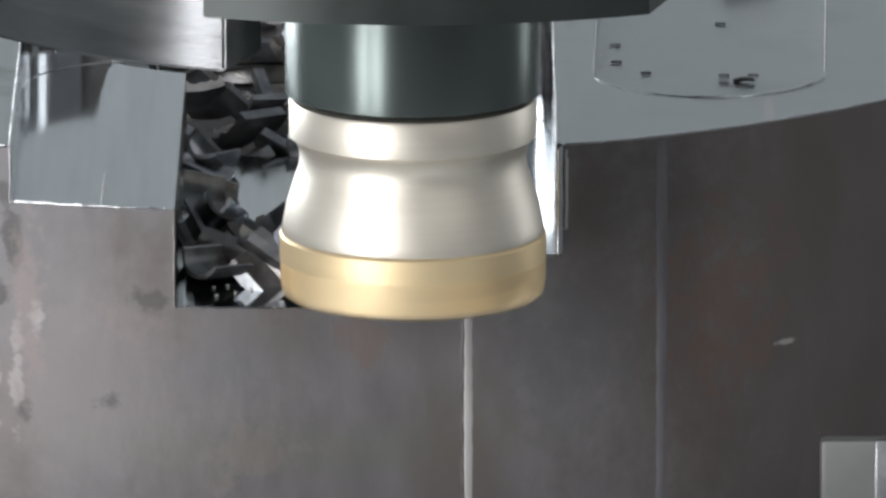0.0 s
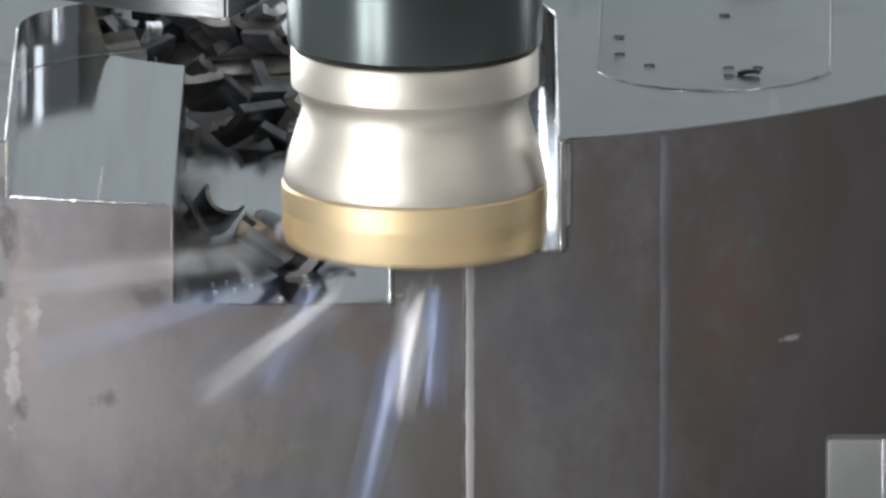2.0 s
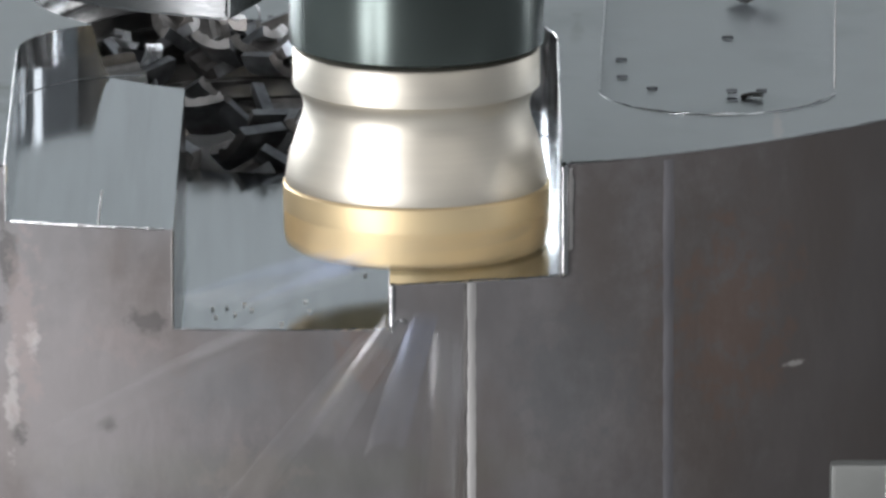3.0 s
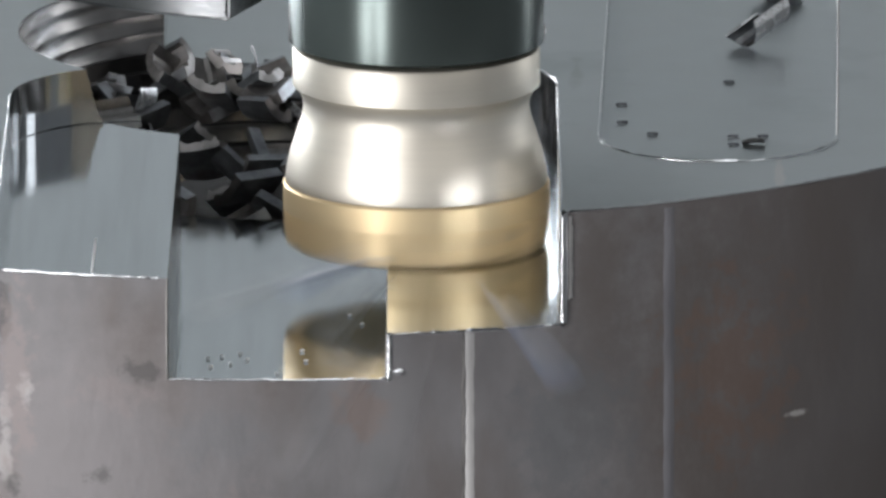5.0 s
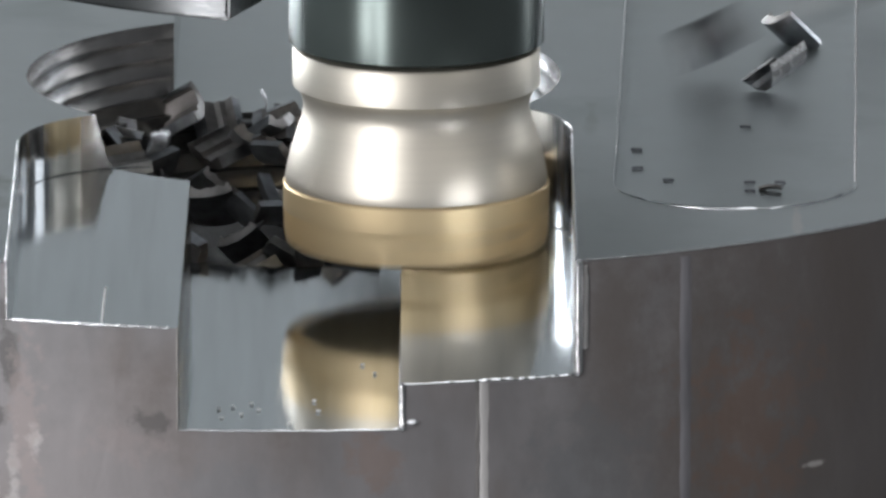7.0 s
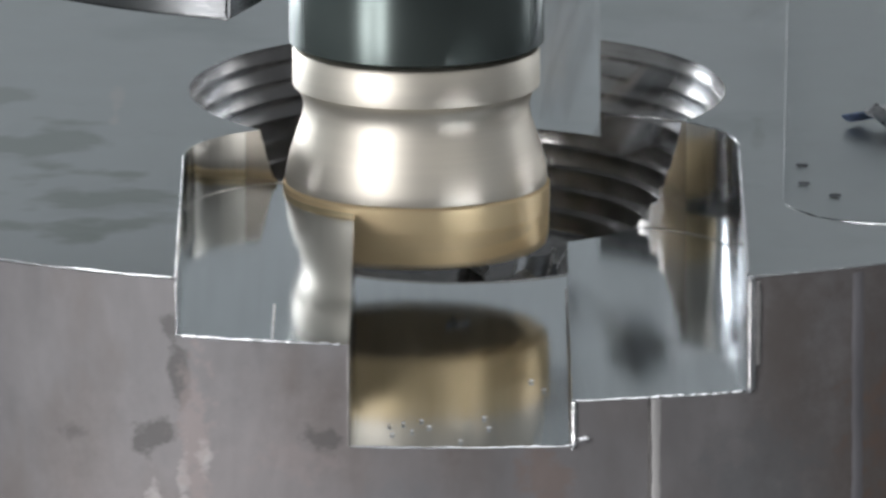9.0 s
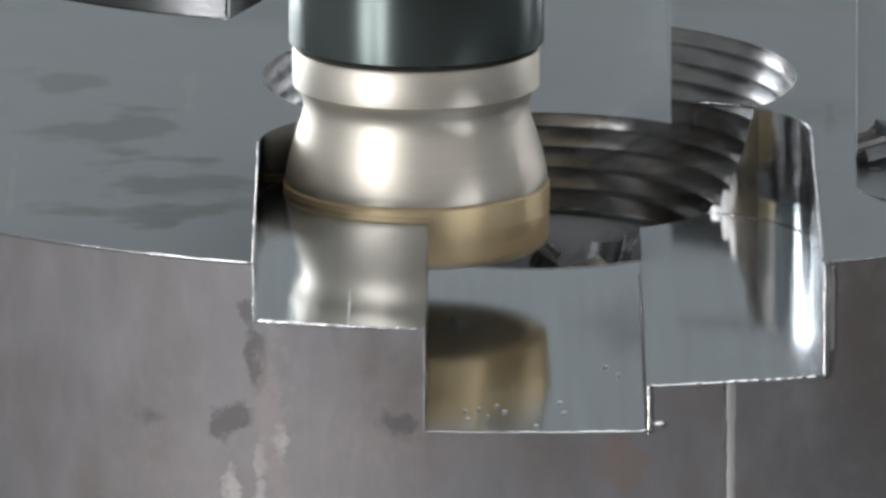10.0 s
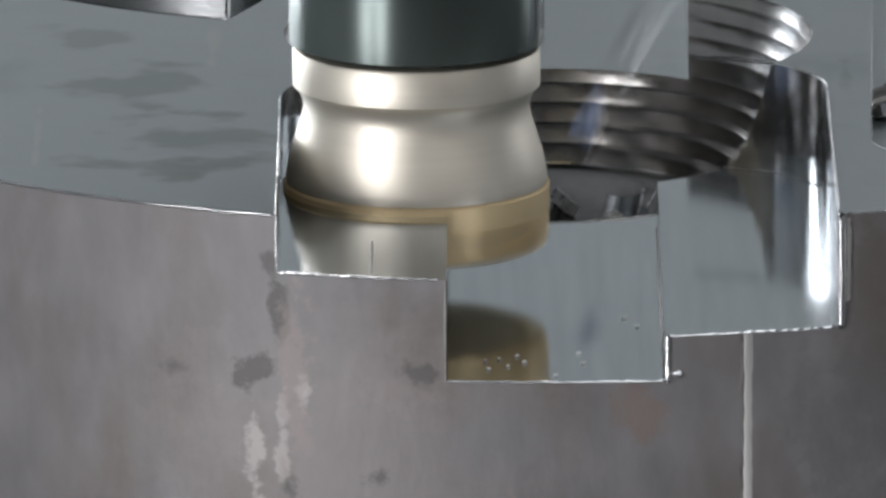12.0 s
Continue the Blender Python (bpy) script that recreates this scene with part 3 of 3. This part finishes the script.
for t, x, z, kind in MIDDLE:
    throw_by(t, x, -120, z, kind, (0.004, -0.018, 0.004))
for i in range(22):
    throw_by(3.2 + 1.6 * i / 22, RND.uniform(-55, 25), -120, RND.uniform(-17, 25), ("sky", "bright", "sky")[i % 3], (0.004, -0.018, 0.004))
for t, x, z, kind in LATE:
    throw_by(t, x, 60, z, kind, (0.018, 0.012, 0.006))
for i in range(12):
    throw(("straw", "straw", "straw", "sky")[i % 4], 0.3 + 1.5 * i / 12, (0.02, -0.004, 0.005), (RND.uniform(0.4, 0.8), RND.uniform(-0.4, 0.0), RND.uniform(-0.3, 0.06)))
for i in range(30):
    throw(("bright", "sky", "sky", "bright")[i % 4], 1.78 + 5.0 * i / 30, (RND.uniform(-0.012, 0.012), -0.018, 0.004), (RND.uniform(-0.6, 0.3), RND.uniform(-0.7, -0.2), RND.uniform(-0.4, 0.0)))
for i in range(90):
    throw_by(7.2 + 4.8 * i / 90, RND.uniform(24, 60), 60, RND.uniform(6, 42), ("bright", "sky", "sky", "bright")[i % 4], (0.018, 0.012, 0.006))

# bright crumbs on the floor of the deep slot
def crumb_mesh():
    bm = bmesh.new()
    bmesh.ops.create_icosphere(bm, subdivisions=1, radius=0.00034)
    for v in bm.verts:
        v.co = Vector((v.co.x * 1.7, v.co.y * 1.1, v.co.z * 0.8)) * (1 + 0.35 * noise.noise(v.co * 4000))
    return mesh_of("crumb", bm, CRUMB_STEEL)


CRUMB = crumb_mesh()
for x, y in ((5.6, -105), (7.2, -110.7), (8.9, -102.8), (29, -72.5), (31.4, -79.3), (20.3, -100.6), (21.1, -108.5), (16, -118.2), (3, -106.6), (3.6, -113), (10.3, -107.5)):
    crumb = tagged(new("crumb", CRUMB), "tiny bright steel crumb on the slot floor", "metal chip", "crumbs in the deep slot")
    HEAP.append((crumb, pose(x * 0.001, y * 0.001, DEEP + 0.0003, 0, 0, RND.uniform(0, 180)), 99))

# chips that come to rest in the side pocket: when they leave the cutter and where they land
LANDING = [(chip(kind, RND, "chips lying in the side pocket"), t, pose(x, y, TOP - 0.0105, RND.uniform(-40, 40), RND.uniform(-40, 40), RND.uniform(0, 360)))
           for t, x, y, kind in ((7.05, 0.109, 0.066, "dark"), (7.4, 0.112, 0.094, "dark"), (7.7, 0.107, 0.074, "dark"), (8.7, 0.094, 0.061, "sky"), (8.72, 0.0965, 0.058, "bright"), (8.9, 0.0825, 0.028, "dark"), (8.95, 0.0800, 0.020, "dark"))]

# ---------------------------------------------------------------- what moves
FEED = ((0.0, -41.0, 145.3), (0.5, -41.0, 135.5), (1.0, -41.1, 126.4), (1.5, -41.1, 116.4), (2.0, -41.1, 106.6), (2.5, -41.2, 96.8), (3.0, -41.1, 86.5),
        (5.0, -41.5, 47.2), (5.5, -41.5, 37.6), (6.0, -41.4, 27.5), (6.5, -41.3, 18.0), (6.7, -40.6, 14.0), (7.1, -38.3, 6.4), (7.5, -34.4, 0.4), (7.9, -28.3, -3.8),
        (8.3, -20.5, -5.7), (8.5, -16.8, -5.9), (9.0, -7.8, -4.5), (9.5, 0.0, 0.0), (10.0, 6.0, 7.1), (10.5, 9.1, 16.1), (11.0, 9.8, 25.9), (11.5, 9.9, 35.8), (12.0, 9.8, 45.5))
LOW = -0.99


def carried_at(t):
    """Where the table has taken the workpiece at t."""
    k = max(i for i in range(len(FEED)) if FEED[i][0] <= t + 1e-6)
    if k == len(FEED) - 1:
        return Vector((FEED[k][1], FEED[k][2], 0)) * 0.001
    a, b = FEED[k], FEED[k + 1]
    u = (t - a[0]) / (b[0] - a[0])
    return Vector((a[1] + (b[1] - a[1]) * u, a[2] + (b[2] - a[2]) * u, 0)) * 0.001


def flight(t0, m, speed):
    """Rows of a chip that leaves the pose m at t0, tumbles and drops to the floor."""
    rows, q = [], m.to_quaternion()
    p0 = m.translation
    for u in (0.0, 0.05, 0.1, 0.15, 0.2, 0.3, 0.45):
        spin = 18 * min(u, 0.2)
        p = p0 + speed * u * (1 + 2.0 * u) + Vector((0, 0, -1.2 * u * u))
        rows.append((t0 + u, Matrix.Translation(p) @ (q.to_matrix() @ Euler((spin, 0.8 * spin, 0.4 * spin)).to_matrix()).to_4x4()))
    end = p0 + speed * 2.2
    reach = 0.78
    end.x = math.copysign(max(abs(end.x), reach), end.x)
    rows.append((t0 + 0.8, Matrix.Translation((end.x, end.y, LOW)) @ rows[-1][1].to_3x3().to_4x4()))
    return rows


def motions():
    rows = [(t, pose(x * 0.001, y * 0.001, 0)) for t, x, y in FEED]
    walk(work, rows)
    walk(table_ob, rows)
    walk(clamp_ob, rows)
    # the spindle turns without pause
    walk(mill, [(i / 30, pose(0, 0, 0, 0, 0, -82.0 * i)) for i in range(361)])
    for ob, m, leave in HEAP:
        own = [(t, Matrix.Translation(carried_at(t)) @ m) for t in [f[0] for f in FEED] if t < leave]
        if leave < 12:
            at = Matrix.Translation(carried_at(leave)) @ m
            early = leave < 4
            speed = Vector((RND.uniform(-0.9, -0.2), -0.6, 0.1)) if early else Vector((RND.uniform(0.1, 0.6), RND.uniform(0.1, 0.5), 0.3))
            own += flight(leave, at, speed)
        last = own[-1][1]
        if own[-1][0] < 12:
            own.append((12.0, last))
        walk(ob, own)
    for ob, t0, place, speed in FLYING:
        m = Matrix.Translation(place) @ Euler((t0 * 7, t0 * 11, t0 * 5)).to_matrix().to_4x4()
        held = Matrix.Translation((place.x * 0.4, place.y * 0.4, 0.0055)) @ m.to_3x3().to_4x4()
        own = [(0.0, held), (t0 - 0.05, held)] + [r for r in flight(t0, m, speed) if r[0] < 12.0]
        own.append((12.0 if own[-1][0] < 12.0 else 12.5, own[-1][1]))
        walk(ob, own)
    for ob, t0, rest in LANDING:
        turn = rest.to_3x3().to_4x4()
        held = Matrix.Translation((0.006, 0.004, 0.0055)) @ turn
        land = Matrix.Translation(carried_at(t0 + 0.25)) @ rest
        middle = (land.translation + Vector((0.02, 0.01, 0.006))) / 2 + Vector((0, 0, 0.02))
        own = [(0.0, held), (t0 - 0.05, held), (t0, Matrix.Translation((0.02, 0.01, 0.006)) @ turn), (t0 + 0.12, Matrix.Translation(middle) @ turn), (t0 + 0.25, land)]
        own += [(t, Matrix.Translation(carried_at(t)) @ rest) for t in [f[0] for f in FEED] if t > t0 + 0.27]
        walk(ob, own)


motions()
